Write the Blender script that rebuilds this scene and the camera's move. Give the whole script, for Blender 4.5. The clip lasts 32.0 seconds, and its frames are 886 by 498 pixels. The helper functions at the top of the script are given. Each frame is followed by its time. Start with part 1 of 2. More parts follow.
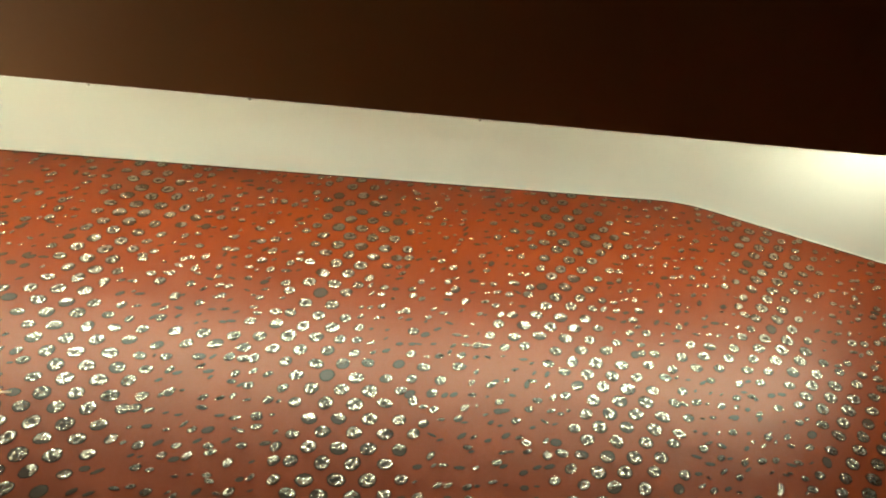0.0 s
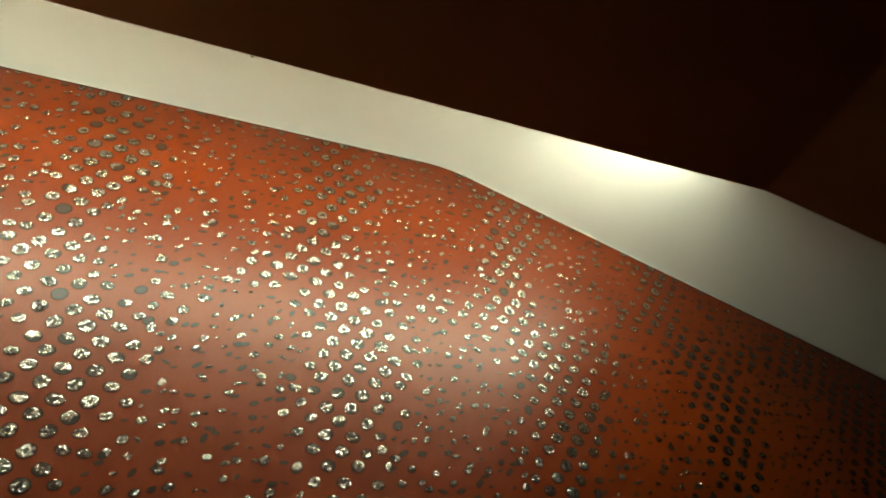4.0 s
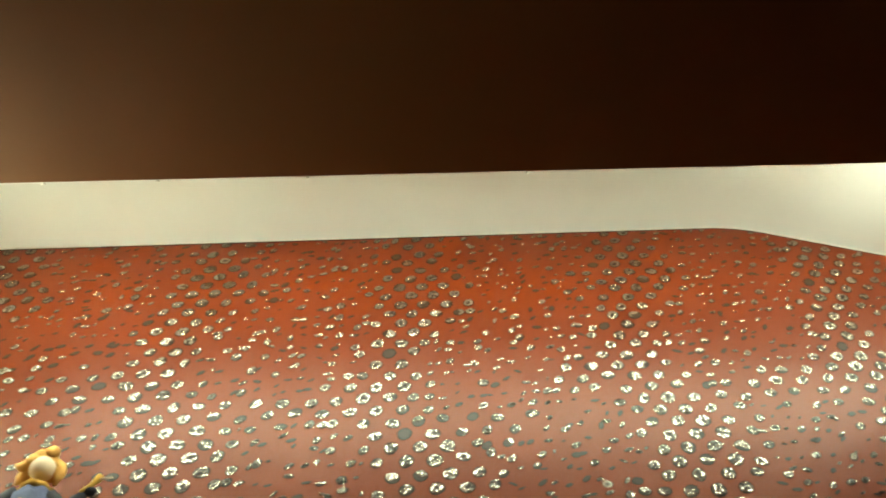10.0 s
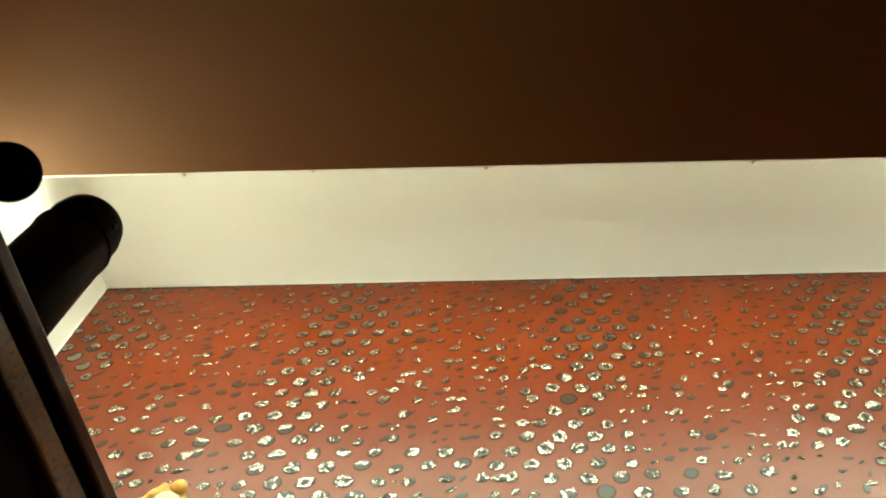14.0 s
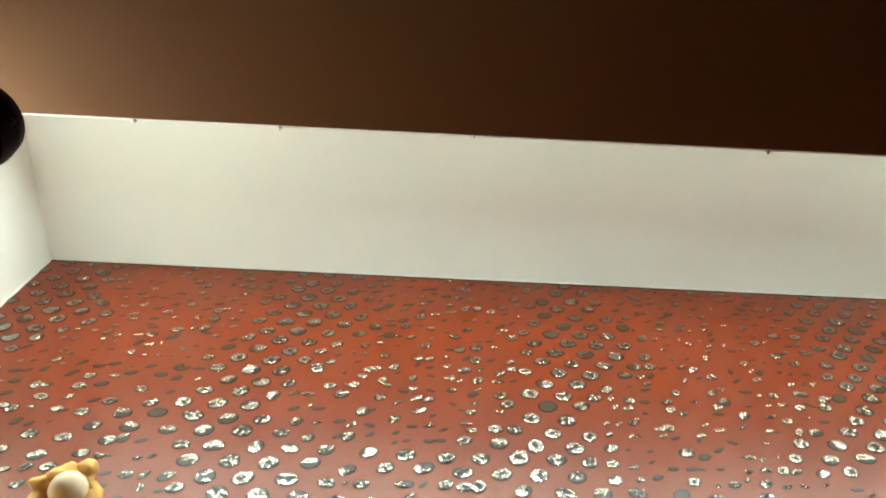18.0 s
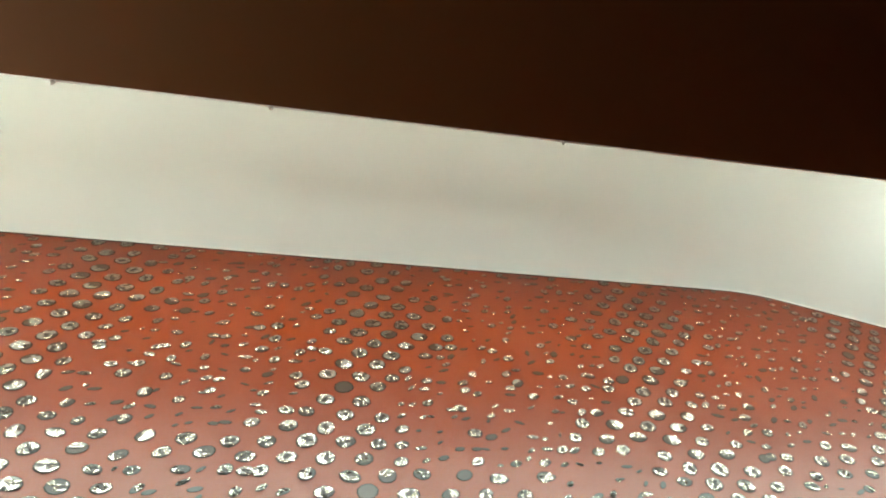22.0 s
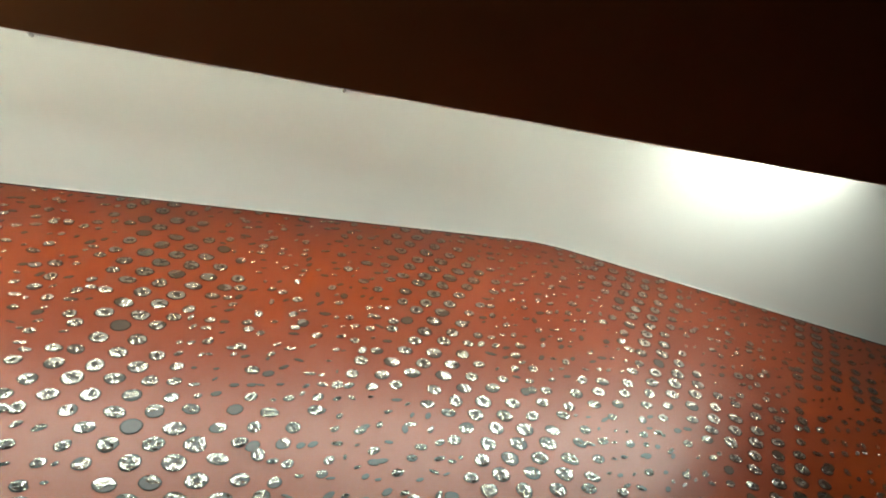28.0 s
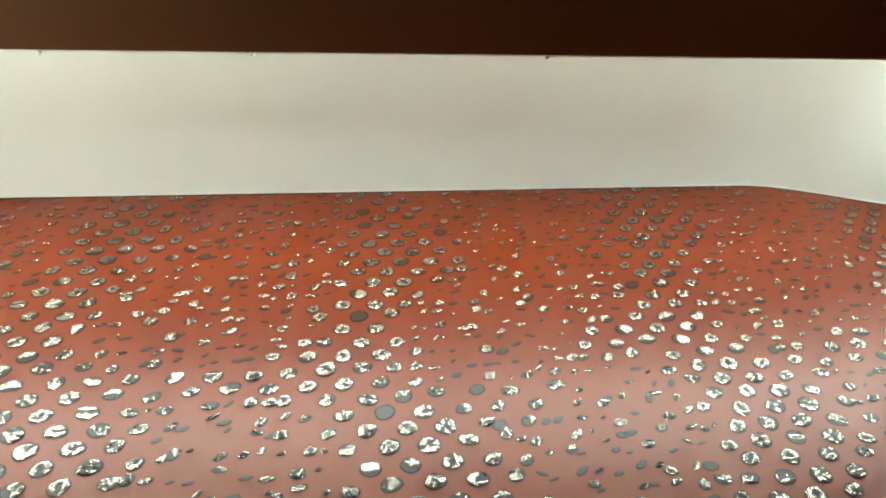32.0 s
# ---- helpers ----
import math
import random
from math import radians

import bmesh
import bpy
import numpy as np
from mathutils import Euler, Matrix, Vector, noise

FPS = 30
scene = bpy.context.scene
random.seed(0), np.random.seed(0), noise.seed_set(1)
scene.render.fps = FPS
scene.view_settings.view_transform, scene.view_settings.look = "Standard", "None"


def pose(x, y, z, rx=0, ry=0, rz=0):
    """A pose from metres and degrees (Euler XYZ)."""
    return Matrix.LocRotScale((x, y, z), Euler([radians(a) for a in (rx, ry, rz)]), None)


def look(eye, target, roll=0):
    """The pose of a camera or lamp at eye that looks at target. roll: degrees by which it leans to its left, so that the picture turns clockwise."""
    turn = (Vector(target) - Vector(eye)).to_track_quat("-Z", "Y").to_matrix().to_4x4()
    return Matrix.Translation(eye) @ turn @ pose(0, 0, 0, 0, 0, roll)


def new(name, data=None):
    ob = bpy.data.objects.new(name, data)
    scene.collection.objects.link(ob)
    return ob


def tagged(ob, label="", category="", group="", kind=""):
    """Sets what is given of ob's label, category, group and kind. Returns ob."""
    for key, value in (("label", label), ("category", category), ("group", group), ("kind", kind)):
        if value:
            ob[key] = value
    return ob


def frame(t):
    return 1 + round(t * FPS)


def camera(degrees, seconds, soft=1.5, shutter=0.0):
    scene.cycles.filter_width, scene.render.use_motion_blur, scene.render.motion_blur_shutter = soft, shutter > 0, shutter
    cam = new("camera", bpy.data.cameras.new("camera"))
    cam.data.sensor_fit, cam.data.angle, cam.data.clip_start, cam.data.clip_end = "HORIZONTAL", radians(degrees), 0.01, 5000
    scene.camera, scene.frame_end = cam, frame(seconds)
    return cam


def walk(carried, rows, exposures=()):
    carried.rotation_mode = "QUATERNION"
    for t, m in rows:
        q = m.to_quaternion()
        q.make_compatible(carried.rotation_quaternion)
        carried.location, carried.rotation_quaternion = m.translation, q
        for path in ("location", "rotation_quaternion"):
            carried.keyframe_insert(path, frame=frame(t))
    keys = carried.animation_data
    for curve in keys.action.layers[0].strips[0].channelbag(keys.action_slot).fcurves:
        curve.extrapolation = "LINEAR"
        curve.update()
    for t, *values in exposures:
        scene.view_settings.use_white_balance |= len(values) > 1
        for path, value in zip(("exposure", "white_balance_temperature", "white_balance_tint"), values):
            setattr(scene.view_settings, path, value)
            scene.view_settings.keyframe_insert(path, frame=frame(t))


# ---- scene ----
cam = camera(60.0, 32.0, soft=2.0, shutter=0.4)
PATH = [
    (0, (0.281, -1.261, 1.008), (0.539, 0.036, 2.509), -4.7),
    (0.5, (0.297, -1.269, 1.01), (0.611, 0.04, 2.49), -5.8),
    (1, (0.307, -1.27, 1.009), (0.691, 0.042, 2.469), -7.1),
    (1.5, (0.311, -1.271, 1.006), (0.766, 0.039, 2.447), -8.2),
    (2, (0.323, -1.273, 0.995), (0.846, 0.027, 2.422), -9.3),
    (2.5, (0.328, -1.276, 0.983), (0.919, 0.01, 2.396), -10.4),
    (3, (0.324, -1.278, 0.969), (0.996, -0.014, 2.366), -11.7),
    (3.5, (0.334, -1.295, 0.956), (1.064, -0.041, 2.332), -12.4),
    (4, (0.338, -1.317, 0.944), (1.128, -0.072, 2.296), -13.0),
    (4.5, (0.344, -1.319, 0.934), (1.163, -0.089, 2.282), -13.1),
    (6.5, (0.38, -1.284, 0.947), (1.11, -0.063, 2.353), -14.7),
    (7, (0.377, -1.278, 0.951), (1.064, -0.072, 2.391), -15.8),
    (7.5, (0.369, -1.267, 0.951), (1.012, -0.076, 2.423), -16.7),
    (8, (0.365, -1.27, 0.964), (0.924, -0.068, 2.462), -16.3),
    (8.5, (0.357, -1.27, 0.976), (0.815, -0.066, 2.506), -15.0),
    (9, (0.316, -1.28, 0.981), (0.671, -0.087, 2.546), -12.9),
    (9.5, (0.279, -1.303, 0.981), (0.534, -0.105, 2.561), -10.3),
    (10, (0.254, -1.302, 0.98), (0.383, -0.092, 2.567), -6.65),
    (10.5, (0.219, -1.28, 0.98), (0.251, -0.071, 2.572), -3.6),
    (11, (0.208, -1.242, 0.989), (0.205, -0.041, 2.588), -2.3),
    (11.5, (0.187, -1.208, 1.018), (0.168, -0.013, 2.621), -1.2),
    (12, (0.158, -1.167, 1.059), (0.046, 0.018, 2.667), 3.3),
    (12.5, (0.109, -1.114, 1.063), (0.016, 0.035, 2.697), 2.4),
    (13, (0.097, -1.05, 1.079), (0.004, -0.031, 2.798), 3.0),
    (13.5, (0.07, -1.009, 1.09), (-0.004, -0.041, 2.838), 2.2),
    (14, (0.03, -0.95, 1.105), (-0.01, -0.023, 2.877), 0.9),
    (14.5, (0.032, -0.921, 1.128), (-0.025, -0.005, 2.905), 1.6),
    (16.5, (0.078, -0.836, 1.159), (-0.087, 0.015, 2.962), 8.46),
    (17, (0.051, -0.832, 1.173), (-0.06, 0.028, 2.976), 6.49),
    (17.5, (0.048, -0.819, 1.187), (-0.019, 0.041, 2.991), 5.23),
    (18, (0.042, -0.806, 1.195), (0.042, 0.046, 3.003), 2.7),
    (18.5, (0.044, -0.796, 1.203), (0.108, 0.054, 3.012), -0.09),
    (19, (0.058, -0.794, 1.211), (0.169, 0.054, 3.019), -2.3),
    (19.5, (0.066, -0.792, 1.212), (0.221, 0.023, 3.033), -5.04),
    (20, (0.075, -0.799, 1.216), (0.277, 0.009, 3.034), -8.2),
    (20.5, (0.082, -0.802, 1.218), (0.334, 0.035, 3.016), -10.9),
    (21, (0.1, -0.804, 1.218), (0.395, 0.053, 3.001), -12.8),
    (21.5, (0.116, -0.804, 1.218), (0.454, 0.059, 2.99), -14.5),
    (22, (0.128, -0.813, 1.219), (0.515, 0.065, 2.974), -16.2),
    (22.5, (0.149, -0.832, 1.197), (0.57, 0.055, 2.939), -17.3),
    (23, (0.154, -0.842, 1.173), (0.647, 0.041, 2.898), -19.8),
    (23.5, (0.161, -0.844, 1.156), (0.711, 0.032, 2.868), -21.6),
    (24, (0.176, -0.841, 1.148), (0.773, 0.025, 2.849), -22.9),
    (24.5, (0.183, -0.844, 1.143), (0.828, 0.017, 2.829), -23.9),
    (25, (0.199, -0.851, 1.138), (0.885, 0.008, 2.809), -24.6),
    (25.5, (0.204, -0.851, 1.136), (0.931, -0.003, 2.795), -25.6),
    (27.5, (0.236, -0.858, 1.144), (1.003, 0.023, 2.767), -27.4),
    (28, (0.242, -0.857, 1.15), (0.99, 0.059, 2.762), -27.6),
    (28.5, (0.246, -0.85, 1.156), (0.974, 0.092, 2.763), -28.1),
    (29, (0.249, -0.842, 1.165), (0.944, 0.12, 2.774), -28.3),
    (29.5, (0.251, -0.835, 1.168), (0.902, 0.131, 2.794), -28.2),
    (30, (0.254, -0.833, 1.168), (0.842, 0.133, 2.817), -27.0),
    (30.5, (0.254, -0.83, 1.169), (0.775, 0.153, 2.831), -24.6),
    (31, (0.243, -0.826, 1.172), (0.689, 0.193, 2.834), -21.3),
    (31.5, (0.224, -0.837, 1.181), (0.592, 0.221, 2.838), -17.6),
    (32, (0.194, -0.848, 1.19), (0.477, 0.229, 2.852), -13.9),
]
walk(cam, [(t, look(eye, target, roll)) for t, eye, target, roll in PATH], [(0, 0.0, 6450, 3), (14.5, 0.0, 6450, 3), (16.5, 0.0, 5600, 10), (32, 0.0, 5500, 10)])

# ---- plan, in metres ----
TOP = 2.75          # white ceiling
LOW = 2.345         # underside of the lowered brown ceiling
EDGE = -0.463       # its free edge, in front of the red wall (y = 0)
WEST = -0.85        # white side wall
BEND = 1.253        # where the white ceiling begins to slope down
SLOPE = -0.412      # of the white ceiling beyond the bend
BEND2, SLOPE2 = 1.96, -0.30   # the same for the brown ceiling
EAST, SOUTH = 3.6, -3.4
CRUMBS = (-0.446, -0.219, 0.082, 0.54)     # filler crumbs along the brown edge
LAMP_Y, LAMP_Z = -0.53, 2.545      # the tubes' axis
HOOD_Y, HOOD_Z = 0.040, 0.0165     # front of their hood, from the axis
HOOD_RIM = 0.0095    # and the lower rim of its front fold

# ---- world and lights ----
world = bpy.data.worlds.new("world")
scene.world = world
world.use_nodes = True
world.node_tree.nodes["Background"].inputs[0].default_value = (0.9, 0.75, 0.6, 1)
world.node_tree.nodes["Background"].inputs[1].default_value = 0.004


# ---- materials ----
def material(name, color, rough=0.5, metal=0.0, vary=0.12, scale=6.0, bump=0.0, bump_scale=200.0, spec=0.5, coat=0.0, tint=None, per_object=0.0):
    m = bpy.data.materials.new(name)
    m.use_nodes = True
    nt = m.node_tree
    n, l = nt.nodes, nt.links
    b = n["Principled BSDF"]
    b.inputs["Roughness"].default_value = rough
    b.inputs["Metallic"].default_value = metal
    b.inputs["Specular IOR Level"].default_value = spec
    b.inputs["Coat Weight"].default_value = coat
    geo = n.new("ShaderNodeNewGeometry")
    big = n.new("ShaderNodeTexNoise")
    big.inputs["Scale"].default_value = scale
    big.inputs["Detail"].default_value = 5
    fine = n.new("ShaderNodeTexNoise")
    fine.inputs["Scale"].default_value = scale * 22
    fine.inputs["Detail"].default_value = 3
    for q in (big, fine):
        l.new(geo.outputs["Position"], q.inputs["Vector"])
    mix = n.new("ShaderNodeMix")
    mix.data_type = "RGBA"
    dark = tuple(c * (1 - vary) for c in color)
    light = tuple(min(1, c * (1 + vary)) for c in (tint or color))
    mix.inputs[6].default_value = (*dark, 1)
    mix.inputs[7].default_value = (*light, 1)
    add = n.new("ShaderNodeMath")
    add.operation = "MULTIPLY_ADD"
    add.inputs[1].default_value = 0.7
    l.new(big.outputs["Fac"], add.inputs[0])
    half = n.new("ShaderNodeMath")
    half.operation = "MULTIPLY"
    half.inputs[1].default_value = 0.3
    l.new(fine.outputs["Fac"], half.inputs[0])
    l.new(half.outputs[0], add.inputs[2])
    l.new(add.outputs[0], mix.inputs[0])
    l.new(mix.outputs[2], b.inputs["Base Color"])
    rr = n.new("ShaderNodeMapRange")
    rr.inputs["To Min"].default_value = max(0.02, rough * 0.88)
    rr.inputs["To Max"].default_value = min(1, rough * 1.12)
    l.new(fine.outputs["Fac"], rr.inputs["Value"])
    l.new(rr.outputs[0], b.inputs["Roughness"])
    if bump:
        g = n.new("ShaderNodeTexNoise")
        g.inputs["Scale"].default_value = bump_scale
        g.inputs["Detail"].default_value = 4
        l.new(geo.outputs["Position"], g.inputs["Vector"])
        bp = n.new("ShaderNodeBump")
        bp.inputs["Strength"].default_value = bump
        bp.inputs["Distance"].default_value = 0.002
        l.new(g.outputs["Fac"], bp.inputs["Height"])
        l.new(bp.outputs["Normal"], b.inputs["Normal"])
    return m


def glow(name, color, strength):
    m = bpy.data.materials.new(name)
    m.use_nodes = True
    b = m.node_tree.nodes["Principled BSDF"]
    b.inputs["Base Color"].default_value = (0.9, 0.9, 0.9, 1)
    b.inputs["Emission Color"].default_value = (*color, 1)
    b.inputs["Emission Strength"].default_value = strength
    return m


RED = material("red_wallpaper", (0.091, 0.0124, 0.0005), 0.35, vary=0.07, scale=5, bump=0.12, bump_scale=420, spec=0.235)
RED.node_tree.nodes["Principled BSDF"].inputs["Specular Tint"].default_value = (1.0, 0.79, 0.70, 1)    # warm tint put into its highlights
WHITE = material("white_ceiling_paint", (0.68, 0.67, 0.61), 0.85, vary=0.03, scale=4, bump=0.15, bump_scale=350)
BROWN = material("brown_ceiling_paint", (0.25, 0.100, 0.025), 0.7, vary=0.06, scale=4, bump=0.15, bump_scale=380)
# Darker than the ceiling's brown, so the unseen walls bounce little light.
WALLS = material("low_bounce_brown", (0.11, 0.05, 0.024), 0.7, vary=0.1, scale=4, bump=0.15, bump_scale=380)
FLOOR = material("floor_wood", (0.13, 0.06, 0.03), 0.4, vary=0.3, scale=8)
FOIL = material("silver_foil", (0.222, 0.203, 0.174), 0.19, metal=1.0, vary=0.2, scale=60, bump=0.5, bump_scale=260)
MATT = material("bare_grey_print", (0.024, 0.016, 0.0095), 0.34, vary=0.3, scale=60, spec=0.20)
RIM = material("print_rim_and_shadow", (0.014, 0.008, 0.005), 0.8, vary=0.2, scale=80, spec=0.15)
BLACK = material("black_lacquer", (0.0035, 0.003, 0.003), 0.6, vary=0.3, scale=30, bump=0.1, spec=0.09)
WOOD = material("dark_red_wood", (0.075, 0.022, 0.012), 0.4, vary=0.35, scale=14, bump=0.2, bump_scale=90)
VENEER = material("brown_veneer", (0.33, 0.26, 0.17), 0.28, vary=0.3, scale=10)
BEAD = material("white_sealant", (0.85, 0.83, 0.76), 0.4, vary=0.04, scale=40)
HAIR = material("golden_felt_hair", (0.68, 0.38, 0.085), 0.8, vary=0.3, scale=60, bump=0.5, bump_scale=300)
METAL = material("white_lacquered_steel", (0.75, 0.75, 0.72), 0.4, vary=0.03)
TUBE = glow("tube_glow", (1.0, 1.0, 0.80), 125.0)


# ---- mesh helpers ----
def mesh_object(name, bm, mats, parent=None, label="", smooth=False):
    me = bpy.data.meshes.new(name)
    bmesh.ops.recalc_face_normals(bm, faces=bm.faces)
    if smooth:
        for f in bm.faces:
            f.smooth = True
    bm.to_mesh(me)
    bm.free()
    for m in mats if isinstance(mats, (list, tuple)) else [mats]:
        me.materials.append(m)
    ob = new(name, me)
    if parent:
        ob.parent = parent
    if label:
        tagged(ob, label)
    return ob


part = mesh_object


def structure(ob, label, category):
    return tagged(ob, label, category, kind="structure")


def box(bm, lo, hi, bevel=0.0):
    r = bmesh.ops.create_cube(bm, size=1)
    lo, hi = Vector(lo), Vector(hi)
    for v in r["verts"]:
        v.co = Vector([(lo[i] + hi[i]) / 2 + v.co[i] * (hi[i] - lo[i]) for i in range(3)])
    if bevel:
        es = list({e for v in r["verts"] for e in v.link_edges})
        bmesh.ops.bevel(bm, geom=es, offset=bevel, segments=2, affect="EDGES", profile=0.5)
    return bm


def lathe(bm, profile, seg=32, m=None):
    """Turns a profile of (radius, height) about z."""
    rings = []
    for r, h in profile:
        if r < 1e-6:
            rings.append([bm.verts.new((0, 0, h))])
        else:
            rings.append([bm.verts.new((r * math.cos(2 * math.pi * i / seg), r * math.sin(2 * math.pi * i / seg), h)) for i in range(seg)])
    for a, b in zip(rings, rings[1:]):
        for i in range(seg):
            j = (i + 1) % seg
            if len(a) == 1 and len(b) == 1:
                continue
            if len(a) == 1:
                bm.faces.new((a[0], b[i], b[j]))
            elif len(b) == 1:
                bm.faces.new((a[i], a[j], b[0]))
            else:
                bm.faces.new((a[i], a[j], b[j], b[i]))
    if m is not None:
        bmesh.ops.transform(bm, matrix=m, verts=[v for ring in rings for v in ring])
    return bm


def tube_along(bm, pts, radii, seg=12, caps=True):
    """A round limb through points, with a radius at each."""
    pts = [Vector(p) for p in pts]
    rings = []
    for i, p in enumerate(pts):
        d = (pts[min(i + 1, len(pts) - 1)] - pts[max(i - 1, 0)]).normalized()
        u = d.orthogonal().normalized() if i == 0 else (u - d * u.dot(d)).normalized()
        w = d.cross(u)
        rings.append([bm.verts.new(p + radii[i] * (u * math.cos(2 * math.pi * k / seg) + w * math.sin(2 * math.pi * k / seg))) for k in range(seg)])
    for a, b in zip(rings, rings[1:]):
        for k in range(seg):
            j = (k + 1) % seg
            bm.faces.new((a[k], a[j], b[j], b[k]))
    if caps:
        bm.faces.new(rings[0][::-1])
        bm.faces.new(rings[-1])
    return bm


def blob(bm, center, radii, seg=20, rings=14, rough=0.0, seed=0):
    made = bmesh.ops.create_uvsphere(bm, u_segments=seg, v_segments=rings, radius=1)["verts"]
    for v in made:
        k = 1 + rough * noise.noise(v.co * 2.5 + Vector((seed, 0, 0)))
        v.co = Vector(center) + Vector([v.co[i] * radii[i] * k for i in range(3)])
    return bm


def empty(name, at=(0, 0, 0)):
    ob = new(name)
    ob.empty_display_size = 0.05
    ob.location = at
    return ob


# ---- the room ----
def soft_line(z, bend, slope, radius, n=10):
    """Heights along x: level, a short arc, then a slope; a list of (x, z)."""
    turn = math.atan(-slope)
    reach = radius * math.tan(turn / 2)
    pts = [(WEST - 0.12, z), (WEST, z)]
    for i in range(n + 1):
        a = turn * i / n
        pts.append((bend - reach + radius * math.sin(a), z - radius * (1 - math.cos(a))))
    x, h = pts[-1]
    return pts + [(EAST, h + (EAST - x) * slope), (EAST + 0.12, h + (EAST + 0.12 - x) * slope)]


def height_at(line, x):
    for (xa, za), (xb, zb) in zip(line, line[1:]):
        if x <= xb:
            return za + (zb - za) * (x - xa) / (xb - xa)
    return line[-1][1]


UPPER = soft_line(TOP, BEND, SLOPE, 0.42)
UNDER = soft_line(LOW, BEND2, SLOPE2, 0.10, 6)


def loft(bm, stations):
    """A solid along x through stations (x, y0, y1, z0, z1)."""
    rings = [[bm.verts.new((x, y, z)) for y, z in ((y0, z0), (y1, z0), (y1, z1), (y0, z1))] for x, y0, y1, z0, z1 in stations]
    for p, q in zip(rings, rings[1:]):
        for i in range(4):
            j = (i + 1) % 4
            bm.faces.new((p[i], p[j], q[j], q[i]))
    bm.faces.new(rings[0][::-1])
    bm.faces.new(rings[-1])
    return bm


def edge_y(x):
    return EDGE + 0.005 * (x - WEST) / (BEND2 - WEST)


inside = [(x, z) for x, z in UPPER if WEST - 1e-6 <= x <= EAST + 1e-6]
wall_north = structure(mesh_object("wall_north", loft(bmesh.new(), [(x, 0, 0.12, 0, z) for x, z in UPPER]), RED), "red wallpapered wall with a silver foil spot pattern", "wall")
structure(mesh_object("wall_west", box(bmesh.new(), (WEST - 0.12, SOUTH, 0), (WEST, -0.0005, TOP)), WHITE), "white painted side wall", "wall")
structure(mesh_object("wall_south", loft(bmesh.new(), [(x, SOUTH - 0.12, SOUTH, 0, z) for x, z in UPPER]), WALLS), "unseen rear wall of the room, dark brown to bounce little light", "wall")
structure(mesh_object("wall_east", box(bmesh.new(), (EAST, SOUTH + 0.0005, 0), (EAST + 0.12, -0.0005, UPPER[-1][1])), WALLS), "unseen end wall of the room, dark brown to bounce little light", "wall")
structure(mesh_object("floor", box(bmesh.new(), (WEST - 0.12, SOUTH - 0.12, -0.1), (EAST + 0.12, 0.12, 0)), FLOOR), "dark wooden floor of the room", "floor")
upper = mesh_object("ceiling", loft(bmesh.new(), [(x, SOUTH - 0.12, 0.12, z, z + 0.1) for x, z in UPPER]), WHITE)
upper.data.shade_smooth()
upper.data.set_sharp_from_angle(angle=radians(30))
structure(upper, "white painted upper ceiling sloping down past a soft bend", "ceiling")

under = [(x, z) for x, z in UNDER if WEST - 1e-6 <= x <= EAST + 1e-6]
lowered = mesh_object("ceiling_lowered", loft(bmesh.new(), [(x, SOUTH, edge_y(x), z, z + 0.014) for x, z in under]), BROWN)
structure(lowered, "lowered brown ceiling panel with a free edge", "ceiling")
# Unseen white sheet on the panel, added to bounce light onto the ceiling.
part("bounce_board", loft(bmesh.new(), [(x, SOUTH, edge_y(x) - 0.003, z + 0.014, z + 0.026) for x, z in under]), WHITE, lowered, "unseen white sheet added on the lowered ceiling to bounce light")

END_X = 1.848       # unseen board, added behind the last lamp to cut its light off
part("end_baffle", loft(bmesh.new(), [(x, -0.95, edge_y(x) - 0.004, height_at(UNDER, x) + 0.0265, height_at(UPPER, x) - 0.001) for x in (END_X, END_X + 0.012)]), WHITE, lowered, "unseen white board added to cut off the last lamp's light")


def bead(name, pts, radius, parent, label):
    bm = tube_along(bmesh.new(), pts, [radius] * len(pts), 8)
    return part(name, bm, BEAD, parent, label, smooth=True)


bead("edge_bead", [(x, edge_y(x) + 0.0005, z + 0.0035) for x, z in under], 0.0032, lowered, "thin white filler bead along the edge")
for i, x in enumerate(CRUMBS):
    bm = blob(bmesh.new(), (x, edge_y(x) + 0.0045, height_at(UNDER, x) + 0.0010), (0.0040 - 0.0006 * (i % 2), 0.0036, 0.0030), 10, 7, 0.6, i)
    part("filler_crumb", bm, BEAD, lowered, "white crumb of filler stuck to the edge", True)
bead("joint_bead", [(x, -0.001, z - 0.0008) for x, z in inside], 0.0009, wall_north, "thin white sealant line under the ceiling")
# Shade of the gap under the ceiling, put in as a dark strip.
part("shadow_border", tube_along(bmesh.new(), [(x, 0, z - 0.0045) for x, z in inside], [0.0022] * len(inside), 6), RIM, wall_north, "dark strip standing in for the shadow gap at the paper's top edge")
bead("corner_bead", [(WEST + 0.001, -0.001, 1.4), (WEST + 0.001, -0.001, TOP)], 0.0028, wall_north, "thin white sealant line in the corner")

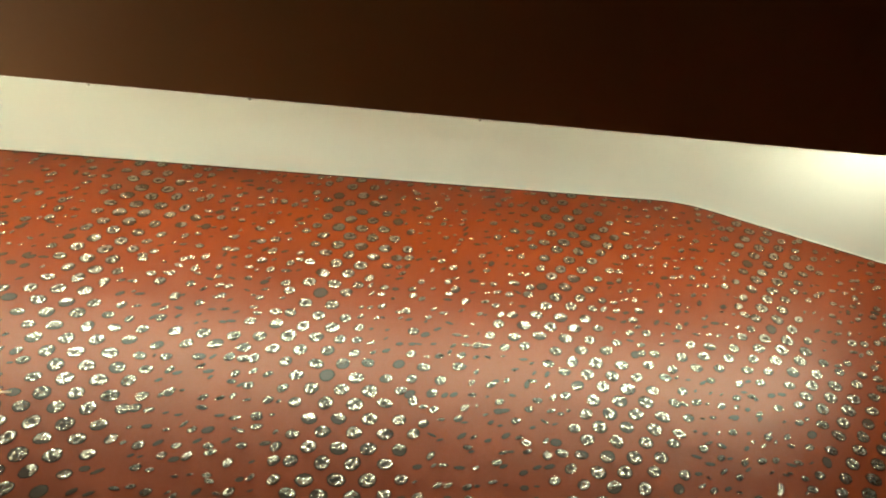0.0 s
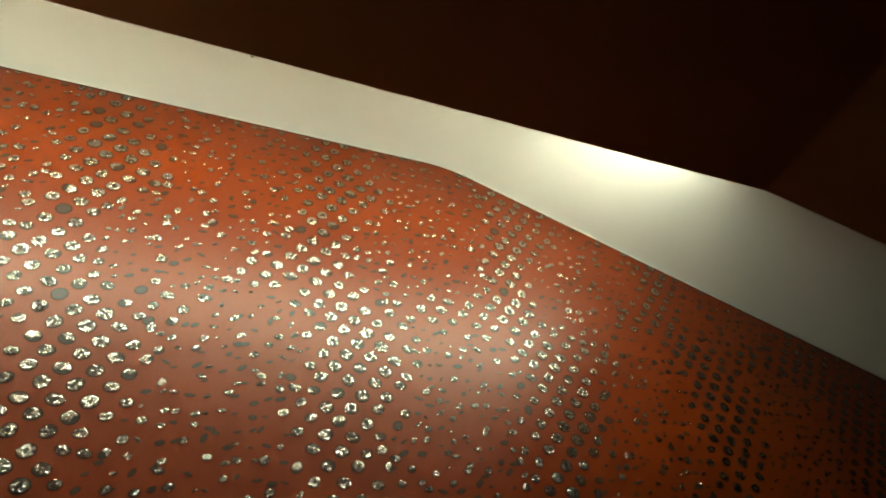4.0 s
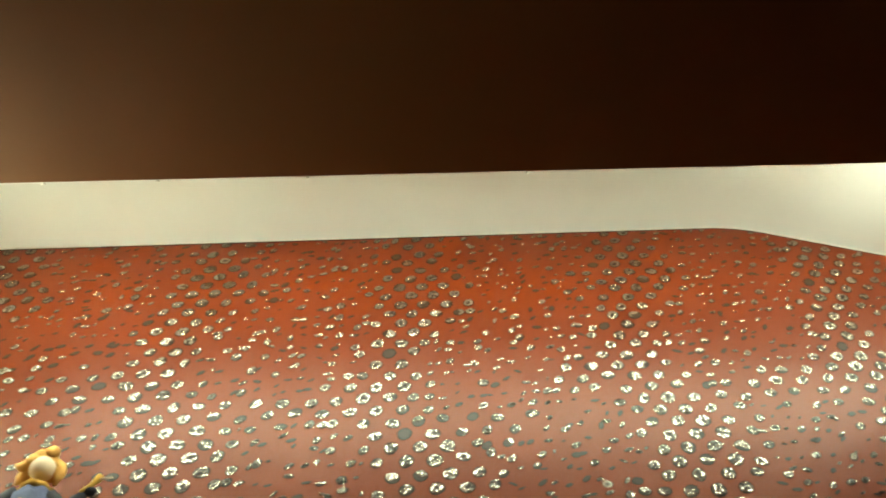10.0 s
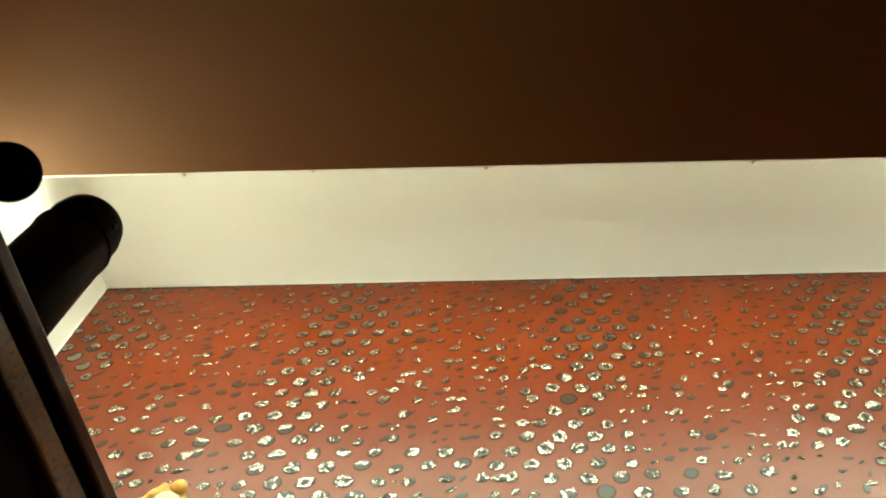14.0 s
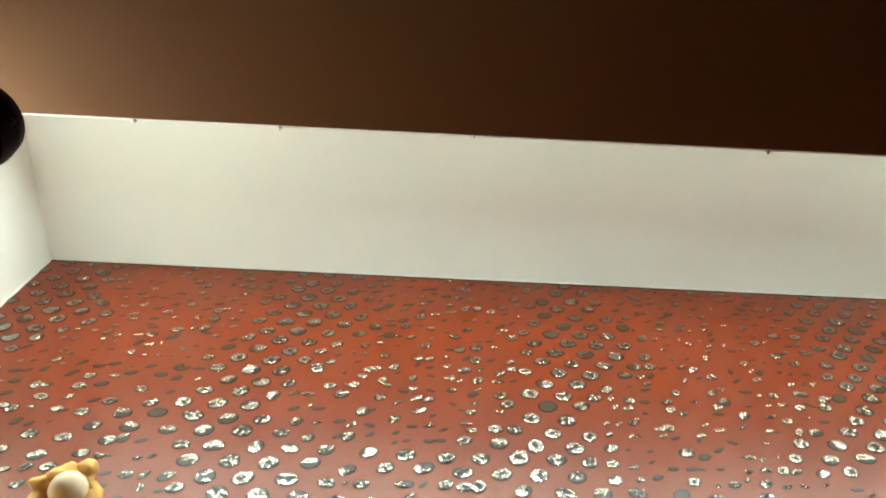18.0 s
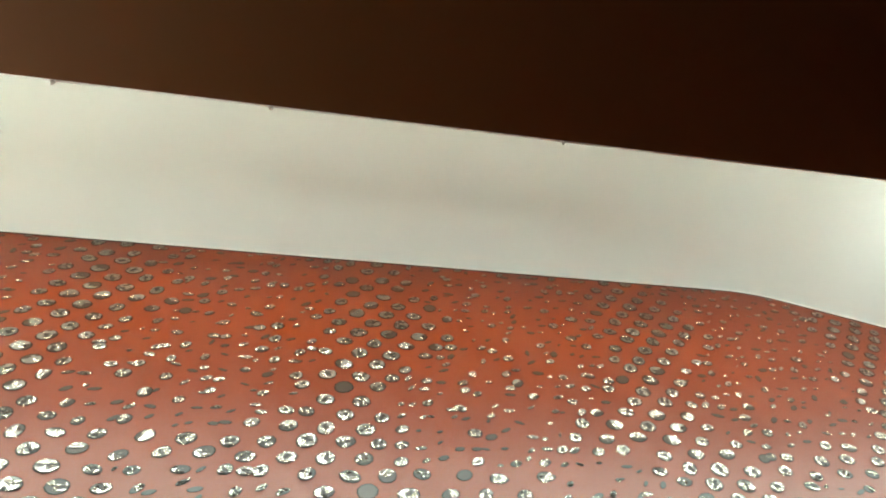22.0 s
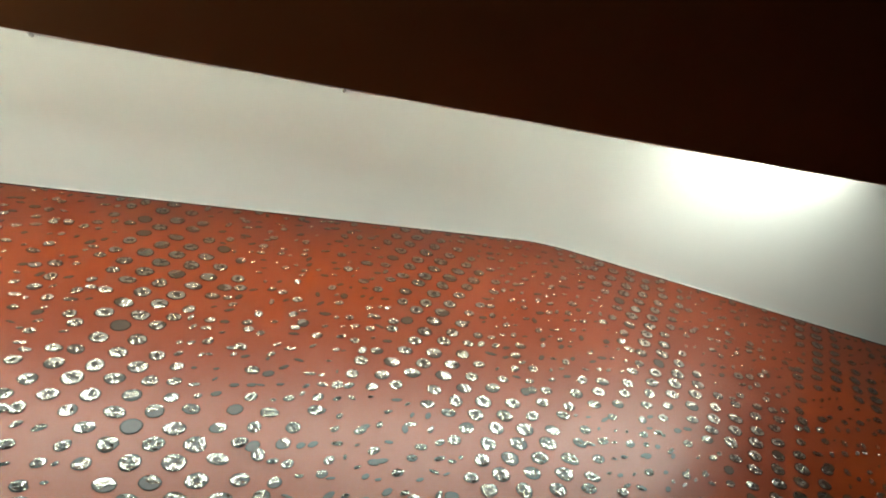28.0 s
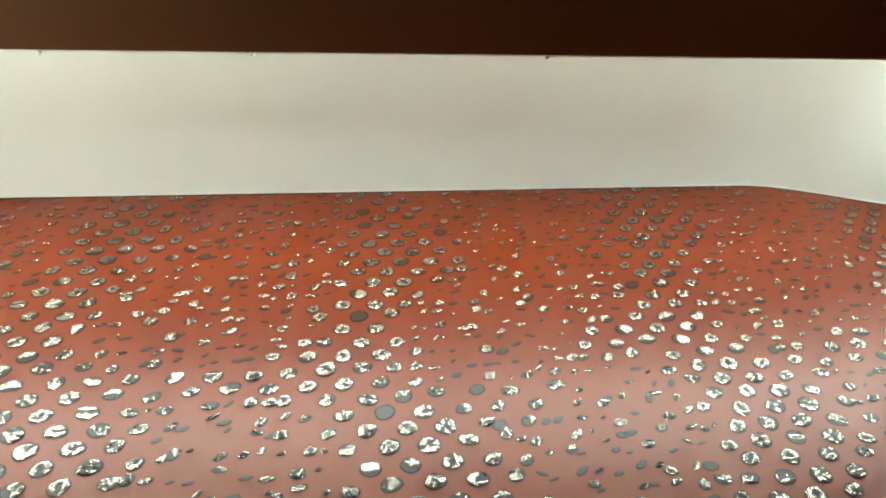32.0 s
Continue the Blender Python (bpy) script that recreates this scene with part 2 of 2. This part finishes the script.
# ---- cove lights ----
def batten(a, b, hooded, taper=0.02):
    """A level tube from a to b in two holders; an unseen white hood, added over its first stretch, keeps its light off
    the ceiling right above.
    """
    a, b = Vector(a), Vector(b)
    long = (b - a).length
    ob = tagged(empty("fluorescent_batten", a), "lit fluorescent tube under an unseen hood that shapes its light", "lamp", "cove lights")
    dip = math.atan2(a.z - b.z, b.x - a.x)
    ob.rotation_euler = (0, dip, 0)
    part("tube", tube_along(bmesh.new(), [(0, 0, 0), (long, 0, 0)], [0.013, 0.013], 16), TUBE, ob, "lit fluorescent tube", True)
    for x, s in ((0, -1), (long, 1)):
        part("end_cap", tube_along(bmesh.new(), [(x, 0, 0), (x + s * 0.005, 0, 0)], [0.0135, 0.0135], 16), METAL, ob)
        part("holder", box(bmesh.new(), (x + s * 0.007 - 0.002, -0.012, LOW + 0.0265 - a.z + x * math.sin(dip)), (x + s * 0.007 + 0.002, 0.012, 0.0), 0.0008), METAL, ob)
    bm = bmesh.new()
    rings = []
    for x, open_end in ((-0.008, 0), (hooded - taper, 0), (hooded - taper / 2, 0.45), (hooded, 1)):
        front, rim = HOOD_Y * (1 - 0.9 * open_end), HOOD_RIM + (HOOD_Z - 0.001 - HOOD_RIM) * open_end
        outline = [(-0.09, 0.0), (-0.05, HOOD_Z), (front - 0.002, HOOD_Z), (front - 0.002, rim), (front, rim), (front, HOOD_Z + 0.003), (-0.052, HOOD_Z + 0.003), (-0.093, 0.002)]
        rings.append([bm.verts.new((x, y, z)) for y, z in outline])
    for p, q in zip(rings, rings[1:]):
        for k in range(8):
            n = (k + 1) % 8
            bm.faces.new((p[k], p[n], q[n], q[k]))
    bm.faces.new(rings[0][::-1])
    bm.faces.new(rings[-1])
    part("hood", bm, WHITE, ob, "unseen white hood added to shade the ceiling from the tube")
    for x in (0.06, hooded - 0.06):
        part("hanger", box(bmesh.new(), (x - 0.004, -0.004, HOOD_Z + 0.003), (x + 0.004, 0.004, height_at(UPPER, a.x + x) - a.z + x * math.sin(dip)), 0.001), METAL, ob)
    return ob


def side_fill(at, target, power, angle=125):
    """An unseen lamp added to brighten the side wall: bracket, housing with a lens, and its light."""
    at, target = Vector(at), Vector(target)
    foot = Vector((at.x, at.y, LOW + 0.026))
    ob = tagged(empty("wall_fill", foot), "unseen lamp added to brighten the side wall and brown ceiling", "lamp", "cove lights")
    m = look(at - foot, target - foot)
    part("housing", lathe(bmesh.new(), [(0, 0.034), (0.02, 0.033), (0.03, 0.026), (0.034, 0.0), (0.034, -0.012), (0.031, -0.012), (0.031, -0.004), (0, -0.004)], 28, m), BLACK, ob, smooth=True)
    part("bracket", tube_along(bmesh.new(), [(-0.02, 0, 0), (-0.045, 0, 0.012), (-0.04, 0, at.z - foot.z), (-0.03, 0, at.z - foot.z + 0.004)], [0.004] * 4, 8), BLACK, ob)
    lamp = bpy.data.lights.new("wall_fill_light", "SPOT")
    lamp.energy, lamp.spot_size, lamp.spot_blend, lamp.shadow_soft_size, lamp.color = power, radians(angle), 1.0, 0.025, (0.97, 1.0, 0.80)
    light = new("wall_fill_light", lamp)
    light.matrix_world = look(at + (target - at).normalized() * 0.016, target)
    return ob


batten((-0.77, LAMP_Y, LAMP_Z), (0.470, LAMP_Y, LAMP_Z), 1.252)
batten((0.492, LAMP_Y, LAMP_Z), (1.80, LAMP_Y, LAMP_Z - 0.06), 1.16, 0.40)
# Added lamp: its bounce off the side wall lifts the brown ceiling.
side_fill((-0.735, -0.442, 2.49), (-0.85, -0.42, 2.12), 215.0, 105)

# ---- cabinet in the corner ----
CAB_X, CAB_Z = -0.201, 1.560      # front edge of its top at the red wall
SPLAY = 0.097       # by which its front runs askew
cab_y0, cab_y1 = -1.25, -0.004


def cabinet():
    ob = tagged(empty("cabinet", (WEST, 0, 0)), "tall dark wooden cabinet standing in the corner", "cabinet")
    w = CAB_X - WEST

    def b(name, lo, hi, mat, bev=0.003, label=""):
        bm = box(bmesh.new(), lo, hi, bev)
        for v in bm.verts:
            v.co.x += SPLAY * v.co.y * min(1.0, max(0.0, (v.co.x - 0.02) / 0.3))
        return part(name, bm, mat, ob, label)
    b("top", (0.002, cab_y0, CAB_Z - 0.017), (w, cab_y1, CAB_Z), WOOD, 0.003, "reddish dark wood top board")
    b("back_panel", (0.002, cab_y0, 0.06), (0.02, cab_y1, CAB_Z - 0.029), BLACK)
    b("side_panel", (0.021, cab_y1 - 0.02, 0.06), (w - 0.03, cab_y1, CAB_Z - 0.029), BLACK)
    b("side_panel", (0.021, cab_y0, 0.06), (w - 0.03, cab_y0 + 0.02, CAB_Z - 0.029), BLACK)
    b("plinth", (0.01, cab_y0 + 0.02, 0.0), (w - 0.05, cab_y1 - 0.02, 0.059), BLACK)
    b("groove", (w - 0.04, cab_y0 + 0.003, CAB_Z - 0.030), (w - 0.012, cab_y1, CAB_Z - 0.0172), BLACK, 0.001)
    b("rail", (w - 0.03, cab_y0 + 0.001, CAB_Z - 0.056), (w - 0.002, cab_y1, CAB_Z - 0.0302), VENEER, 0.003, "brown veneered rail under the top")
    n = 3
    step = (cab_y1 - cab_y0) / n
    for i in range(n):
        a = cab_y0 + i * step
        door = b("door", (w - 0.03, a + 0.002, 0.065), (w - 0.012, a + step - 0.002, CAB_Z - 0.059), BLACK, 0.002, "black cabinet door")
        front = w + SPLAY * (a + 0.05)
        h = part("handle", tube_along(bmesh.new(), [(front - 0.013, a + 0.05, 1.0), (front + 0.016, a + 0.05, 1.005), (front + 0.016, a + 0.05, 1.115), (front - 0.013, a + 0.05, 1.12)], [0.005] * 4, 10), METAL, ob, smooth=True)
        h.parent = door
    return ob


cabinet()


SCREW = material("dark_screw_steel", (0.03, 0.03, 0.03), 0.4, metal=1.0)


def speaker(at):
    ob = tagged(empty("cylinder_speaker", at), "black upright cylindrical speaker standing on the cabinet", "speaker")
    r, h = 0.0390, 0.291
    part("body", lathe(bmesh.new(), [(0, 0.012), (r - 0.002, 0.012), (r, 0.015), (r, h * 0.78), (r - 0.001, h * 0.785)], 48), BLACK, ob, smooth=True)
    part("collar", lathe(bmesh.new(), [(r - 0.003, h * 0.785), (r + 0.0015, h * 0.79), (r + 0.0015, h * 0.80), (r - 0.003, h * 0.805)], 48), BLACK, ob, smooth=True)
    part("end_cap", lathe(bmesh.new(), [(r - 0.002, h * 0.805), (r - 0.001, h * 0.9), (r - 0.004, h * 0.955), (r - 0.012, h * 0.985), (r - 0.026, h), (0, h)], 48), BLACK, ob, "rounded black end cap", smooth=True)
    part("foot", lathe(bmesh.new(), [(0, 0), (r + 0.004, 0), (r + 0.004, 0.008), (r, 0.012), (0, 0.012)], 48), BLACK, ob)
    for a in (-0.9, -0.2):
        part("screw", lathe(bmesh.new(), [(0.0, -0.001), (0.004, -0.001), (0.0035, 0.0015), (0, 0.002)], 12,
                            Matrix.Translation((r * math.cos(a), r * math.sin(a), h * 0.87)) @ Matrix.Rotation(a, 4, "Z") @ Matrix.Rotation(math.pi / 2, 4, "Y")), SCREW, ob)
    return ob


speaker((-0.3615, -0.606, CAB_Z))


def round_lamp(at, target):
    """A small round black head on a bent stem."""
    ob = tagged(empty("desk_spot", at), "small black round spot lamp head on a short stem", "lamp")
    head = Vector((0.01, 0.0, 0.130))
    part("base", lathe(bmesh.new(), [(0, 0), (0.024, 0), (0.024, 0.004), (0.02, 0.007), (0, 0.008)], 32), BLACK, ob)
    part("stem", tube_along(bmesh.new(), [(-0.012, 0, 0.006), (-0.022, 0, 0.07), (-0.02, 0, 0.115), (-0.006, 0, 0.127)], [0.003] * 4, 10), METAL, ob, smooth=True)
    q = (Vector(target) - Vector(at) - head).to_track_quat("Z", "Y").to_matrix().to_4x4()
    part("head", lathe(bmesh.new(), [(0, -0.012), (0.018, -0.011), (0.0245, -0.006), (0.025, 0.004), (0.0235, 0.007), (0.022, 0.005), (0, 0.0045)], 40, Matrix.Translation(head) @ q), BLACK, ob, "round black head", smooth=True)
    return ob


round_lamp((-0.348, -0.724, CAB_Z), (0.10, -1.05, 1.10))


# ---- doll on the cabinet ----
def doll(at, turn):
    """One plain figure: skirt, bodice, arms, head and hair joined into one mesh."""
    bm = bmesh.new()
    mats = [DOLL_BLUE, DOLL_YELLOW, DOLL_SKIN, HAIR, DOLL_DARK]

    def paint(k, before):
        for f in list(bm.faces)[before:]:
            f.material_index = k
            f.smooth = True
    n = 0
    for z0, z1, r0, r1, k in ((0.0, 0.105, 0.07, 0.045, 0), (0.085, 0.135, 0.072, 0.036, 1), (0.12, 0.16, 0.056, 0.03, 1)):
        seg = 48
        rings = []
        for i in range(6):
            f = i / 5
            z = z0 + (z1 - z0) * f
            r = r0 + (r1 - r0) * f ** 0.8
            amp = 0.10 * (1 - f)
            rings.append([bm.verts.new((r * (1 + amp * math.sin(9 * a)) * math.cos(a), r * (1 + amp * math.sin(9 * a)) * math.sin(a), z + 0.006 * (1 - f) * math.cos(9 * a))) for a in (2 * math.pi * j / seg for j in range(seg))])
        for a, b in zip(rings, rings[1:]):
            for j in range(seg):
                q = (j + 1) % seg
                bm.faces.new((a[j], a[q], b[q], b[j]))
        bm.faces.new(rings[0][::-1])
        bm.faces.new(rings[-1])
        paint(k, n)
        n = len(bm.faces)
    blob(bm, (0, 0, 0.178), (0.032, 0.026, 0.04), 20, 14, 0.15, 1)
    paint(0, n)
    n = len(bm.faces)
    blob(bm, (0, 0, 0.208), (0.026, 0.024, 0.012), 18, 8, 0.5, 7)
    paint(1, n)
    n = len(bm.faces)
    for s in (-1, 1):
        pts = [(0.028 * s, 0, 0.195), (0.055 * s, -0.01, 0.17), (0.069 * s, -0.02, 0.172), (0.088 * s, -0.025, 0.190)] if s > 0 else [(-0.028, 0, 0.195), (-0.048, -0.005, 0.17), (-0.052, -0.02, 0.14), (-0.05, -0.03, 0.12)]
        tube_along(bm, pts, [0.014, 0.012, 0.010, 0.008], 12)
        paint(4, n)
        n = len(bm.faces)
    blob(bm, (0.094, -0.027, 0.197), (0.011, 0.009, 0.010), 14, 10)
    paint(4, n)
    n = len(bm.faces)
    tube_along(bm, [(0.080, -0.03, 0.190), (0.095, -0.033, 0.203), (0.106, -0.033, 0.224)], [0.003, 0.0045, 0.007], 10)
    paint(1, n)
    n = len(bm.faces)
    tube_along(bm, [(0.094, -0.034, 0.211), (0.110, -0.036, 0.218), (0.126, -0.036, 0.222)], [0.0022, 0.0016, 0.0010], 8)
    paint(2, n)
    n = len(bm.faces)
    for i in range(24):
        a = 2 * math.pi * i / 24
        blob(bm, (0.055 * math.cos(a), 0.046 * math.sin(a), 0.142 + 0.006 * math.sin(3 * a)), (0.010, 0.009, 0.0065), 10, 6, 0.7, i)
    paint(1, n)
    n = len(bm.faces)
    blob(bm, (0.002, -0.011, 0.243), (0.0225, 0.0215, 0.023), 24, 18)
    paint(2, n)
    n = len(bm.faces)
    blob(bm, (0, 0.002, 0.256), (0.0300, 0.0275, 0.0265), 32, 24, 0.45, 3)
    paint(3, n)
    n = len(bm.faces)
    for pts in ([(-0.018, 0, 0.262), (-0.034, -0.004, 0.246), (-0.046, -0.006, 0.248)], [(0.018, 0, 0.262), (0.031, -0.006, 0.24), (0.03, -0.01, 0.212)], [(-0.016, 0.008, 0.25), (-0.03, 0.004, 0.23), (-0.034, 0, 0.214)], [(0.0, -0.002, 0.28), (0.012, -0.022, 0.274), (0.016, -0.030, 0.262)]):
        tube_along(bm, pts, [0.013, 0.011, 0.003], 12)
        paint(3, n)
        n = len(bm.faces)
    for v in bm.verts:
        v.co.z += 0.085 * min(1, max(0, v.co.z / 0.1))
    bmesh.ops.transform(bm, matrix=Matrix.Rotation(turn, 4, "Z"), verts=bm.verts)
    ob = mesh_object("doll", bm, mats)
    ob.location = at
    return tagged(ob, "blond cloth doll in blue and yellow on the cabinet", "doll")


DOLL_BLUE = material("doll_blue_cloth", (0.085, 0.105, 0.18), 0.9, vary=0.35, scale=60, bump=0.5, bump_scale=500)
DOLL_YELLOW = material("doll_yellow_cloth", (0.52, 0.30, 0.045), 0.9, vary=0.25, scale=60, bump=0.5, bump_scale=500)
DOLL_SKIN = material("doll_cream_cloth", (0.80, 0.64, 0.42), 0.75, vary=0.1, scale=50)
DOLL_DARK = material("doll_black_cloth", (0.012, 0.012, 0.018), 0.9, vary=0.3, scale=60, bump=0.4, bump_scale=400)
doll((-0.393, -0.13, CAB_Z), 0.25)

# ---- foil spots of the wallpaper ----
SECTORS = 12
RINGS = (0.0, 0.30, 0.60, 0.86)


def spot_mesh(name, seed, kind):
    """A thin oval of unit radius: a dark rim, bare grey print, and crumpled foil on it in small facets, each at its own tilt."""
    rnd = random.Random(seed)
    bm = bmesh.new()
    k, ph = rnd.choice((1, 2, 2, 3)), rnd.uniform(0, 6)
    wob = [1 + 0.05 * math.sin(2 * math.pi * i / SECTORS * k + ph) + rnd.uniform(-0.035, 0.035) for i in range(SECTORS)]

    def ring(r, h, crumple, twist=0.0):
        out = []
        for i, w in enumerate(wob):
            t = 2 * math.pi * (i + rnd.uniform(-twist, twist)) / SECTORS
            q = r * w * (1 + rnd.uniform(-twist, twist) * 0.5)
            out.append(bm.verts.new((q * math.cos(t), -h - rnd.uniform(-crumple, crumple), q * math.sin(t))))
        return out

    edge, lip = ring(1.0, 0.02, 0), ring(0.88, 0.06, 0)
    for i in range(SECTORS):
        j = (i + 1) % SECTORS
        bm.faces.new((edge[i], edge[j], lip[j], lip[i])).material_index = 1
    bm.faces.new(lip).material_index = 2
    if kind != "none":
        rough = 0.045 if kind == "whole" else rnd.uniform(0.045, 0.085)
        loops = [ring(r, 0.14, rough, 0.32) for r in RINGS[1:-1]] + [ring(RINGS[-1], 0.12, rough * 0.6, 0.05)]
        middle = bm.verts.new((rnd.uniform(-0.1, 0.1), -0.14 - rnd.uniform(-rough, rough), rnd.uniform(-0.1, 0.1)))
        turn = rnd.uniform(0, 2 * math.pi) if rnd.random() < 0.4 else rnd.gauss(0.9, 0.5)
        gap, lean = rnd.uniform(-0.2, 0.2), rnd.gauss(0.5, 0.5)
        flow = Vector((rnd.uniform(0, 50), seed * 0.37, 0))

        def bare(r, t):
            """True where the foil has come off and the grey print shows."""
            x, z = r * math.cos(t), r * math.sin(t)
            grain = noise.noise(flow + Vector((x, z, 0)) * 2.3)
            across = x * math.sin(lean) - z * math.cos(lean)
            along = x * math.cos(lean) + z * math.sin(lean)
            if kind == "split":
                return abs(across - gap) < 0.17 + 0.14 * grain or grain > 0.20
            if kind == "ring":
                return (along / 0.5) ** 2 + ((across - gap * 0.5) / 0.24) ** 2 < 1 + grain * 1.5 or grain > 0.24
            if kind == "crescent":
                return math.cos(t - turn) * r < 0.08 + 0.6 * grain
            if kind == "side":
                return math.cos(t - turn) * r < -0.30 + 0.7 * grain
            if kind == "bits":
                return grain < 0.02
            return grain > 0.30

        for n in range(len(loops)):
            for i in range(SECTORS):
                j = (i + 1) % SECTORS
                mid = (RINGS[n] + RINGS[n + 1]) / 2
                if bare(mid, 2 * math.pi * (i + 0.5) / SECTORS):
                    continue
                if n == 0:
                    bm.faces.new((middle, loops[0][i], loops[0][j]))
                elif rnd.random() < 0.5:
                    bm.faces.new((loops[n - 1][i], loops[n][i], loops[n][j], loops[n - 1][j]))
                else:
                    bm.faces.new((loops[n - 1][i], loops[n][i], loops[n][j]))
                    bm.faces.new((loops[n - 1][i], loops[n][j], loops[n - 1][j]))
    bmesh.ops.delete(bm, geom=[v for v in bm.verts if not v.link_faces], context="VERTS")
    me = bpy.data.meshes.new(name)
    bm.to_mesh(me)
    bm.free()
    for mat in (FOIL, RIM, MATT):
        me.materials.append(mat)
    return me


KINDS = ["ring"] * 20 + ["split"] * 10 + ["side"] * 8 + ["crescent"] * 5 + ["bits"] * 11 + ["none"] * 4 + ["whole"] * 12
VARIANTS = [spot_mesh("foil_spot", 40 + i, kind) for i, kind in enumerate(KINDS)]
LARGE, BARE, SLIVER = 54, 58, len(KINDS)     # where the full ovals, the bare ones and the slivers end

# The print: ovals on a centred grid, nine to a roll's width, swelling where the motif is inked and shrinking to slanting slivers elsewhere.
PITCH_X, PITCH_Z = 0.0593, 0.0346
GRID_X, GRID_Z = 0.2365, 2.3525
ROLLS = ((-1.62, 0.0), (-1.07, 0.06), (-0.538, 0.075), (0.0, 0.0), (0.575, 0.07), (1.11, 0.03), (1.65, 0.08), (2.18, 0.0))    # where each hung roll starts its motif
MOTIF = (   # inked patches on one roll: x, z, half-width, half-height, weight
    (0.310, 2.690, 0.100, 0.09, 0.70), (0.315, 2.540, 0.110, 0.09, 0.85), (0.290, 2.410, 0.095, 0.09, 0.85),
    (0.245, 2.280, 0.085, 0.08, 0.90), (0.215, 2.150, 0.110, 0.07, 0.90), (0.280, 2.030, 0.120, 0.07, 0.90),
    (0.340, 1.920, 0.130, 0.08, 0.90), (0.300, 1.800, 0.130, 0.09, 0.85), (0.240, 1.640, 0.110, 0.12, 0.85),
    (0.430, 2.460, 0.070, 0.06, 0.50), (0.430, 2.190, 0.060, 0.05, 0.50), (0.500, 2.060, 0.090, 0.05, 0.60),
    (0.060, 2.120, 0.080, 0.06, 0.50), (0.560, 2.330, 0.050, 0.06, 0.35), (0.110, 2.440, 0.050, 0.07, 0.40),
)
DISCS = ((0.266, 2.670), (0.416, 2.560), (0.237, 2.280), (0.384, 2.180), (0.257, 2.050), (0.406, 1.985), (-0.065, 2.498), (0.955, 2.240), (0.786, 1.974))   # ovals left bare of foil


def ink(x, z):
    """How strongly the motif is inked there, from 0 to 1."""
    total = 0.0
    for rx, rz in ROLLS:
        if abs(x - rx - 0.3) > 0.55:
            continue
        for mx, mz, wx, wz, weight in MOTIF:
            u, v = (x - rx - mx) / wx, (z - rz - mz) / wz
            d = u * u + v * v
            if d < 6:
                total += weight * math.exp(-d)
    return min(1.0, total)


def scatter(x0, x1, z0, rnd):
    """The ovals as (x, z, half-length, ratio, lean, variant)."""
    found = []
    rows = range(int((z0 - GRID_Z) / PITCH_Z), int((TOP - GRID_Z) / PITCH_Z) + 1)
    for row in rows:
        for col in range(int((x0 - GRID_X) / PITCH_X) - 1, int((x1 - GRID_X) / PITCH_X) + 2):
            for extra in range(2):
                x = GRID_X + (col + 0.5 * (row % 2) + (0.5 if extra else 0)) * PITCH_X
                z = GRID_Z + row * PITCH_Z
                w = ink(x, z)
                if extra and (w > 0.42 or rnd.random() < 0.12):
                    continue
                loose = (1 - w) ** 1.2
                x += rnd.gauss(0, 0.0011 + 0.0085 * loose)
                z += rnd.gauss(0, 0.0010 + 0.0065 * loose)
                if not x0 + 0.004 < x < x1 or not z0 < z < height_at(UPPER, x) - 0.009:
                    continue
                if w > 0.40 or (not extra and rnd.random() < 0.42):
                    a = 0.0104 + 0.0070 * min(1, w * 1.15) + rnd.uniform(-0.0010, 0.0008)
                    ratio = rnd.uniform(0.62, 0.76) + 0.19 * w
                    lean = radians(rnd.gauss(28, 18))
                    kind = rnd.randrange(LARGE, BARE) if rnd.random() < 0.035 else rnd.randrange(LARGE)
                    for dx, dz in DISCS:
                        if abs(x - dx) < 0.02 and abs(z - dz) < 0.018:
                            kind, ratio = LARGE, 0.95
                else:
                    a, ratio, lean = rnd.uniform(0.0052, 0.0125), rnd.uniform(0.34, 0.66), radians(rnd.gauss(24, 20))
                    pick = rnd.random()
                    kind = rnd.randrange(BARE, SLIVER) if pick < 0.20 else rnd.randrange(LARGE, BARE) if pick < 0.64 else rnd.randrange(LARGE)
                found.append((x, z, a, ratio, lean, kind))
    return found


def plant_spots(wall, x0, x1, z0, seed, near):
    """Spots on the red wall; those inside the box near are objects of their own, the rest one joined mesh."""
    rnd = random.Random(seed)
    verts, faces, slots = [], [], []
    singles = 0
    data = [([v.co.copy() for v in me.vertices], [tuple(p.vertices) for p in me.polygons], [p.material_index for p in me.polygons]) for me in VARIANTS]
    for x, z, a, ratio, lean, kind in scatter(x0, x1, z0, rnd):
        m = Matrix.Translation((x, -0.0004, z)) @ Matrix.Rotation(-lean, 4, "Y") @ Matrix.Diagonal((a, 0.012, a * ratio, 1))
        if near[0] < x < near[1] and near[2] < z < near[3] and singles < 300:
            ob = new("foil_spot", VARIANTS[kind])
            ob.parent = wall
            ob.matrix_basis = m
            singles += 1
            continue
        co, fs, mi = data[kind]
        n = len(verts)
        verts += [m @ c for c in co]
        faces += [tuple(i + n for i in f) for f in fs]
        slots += mi
    me = bpy.data.meshes.new("foil_spots")
    me.from_pydata(verts, [], faces)
    for mat in (FOIL, RIM, MATT):
        me.materials.append(mat)
    me.polygons.foreach_set("material_index", slots)
    ob = new("foil_spots", me)
    ob.parent = wall
    tagged(ob, "small crumpled silver foil ovals printed with dark rims", kind="stuff")


plant_spots(wall_north, WEST, 3.0, 1.35, 11, near=(0.0, 0.60, 1.95, 2.62))
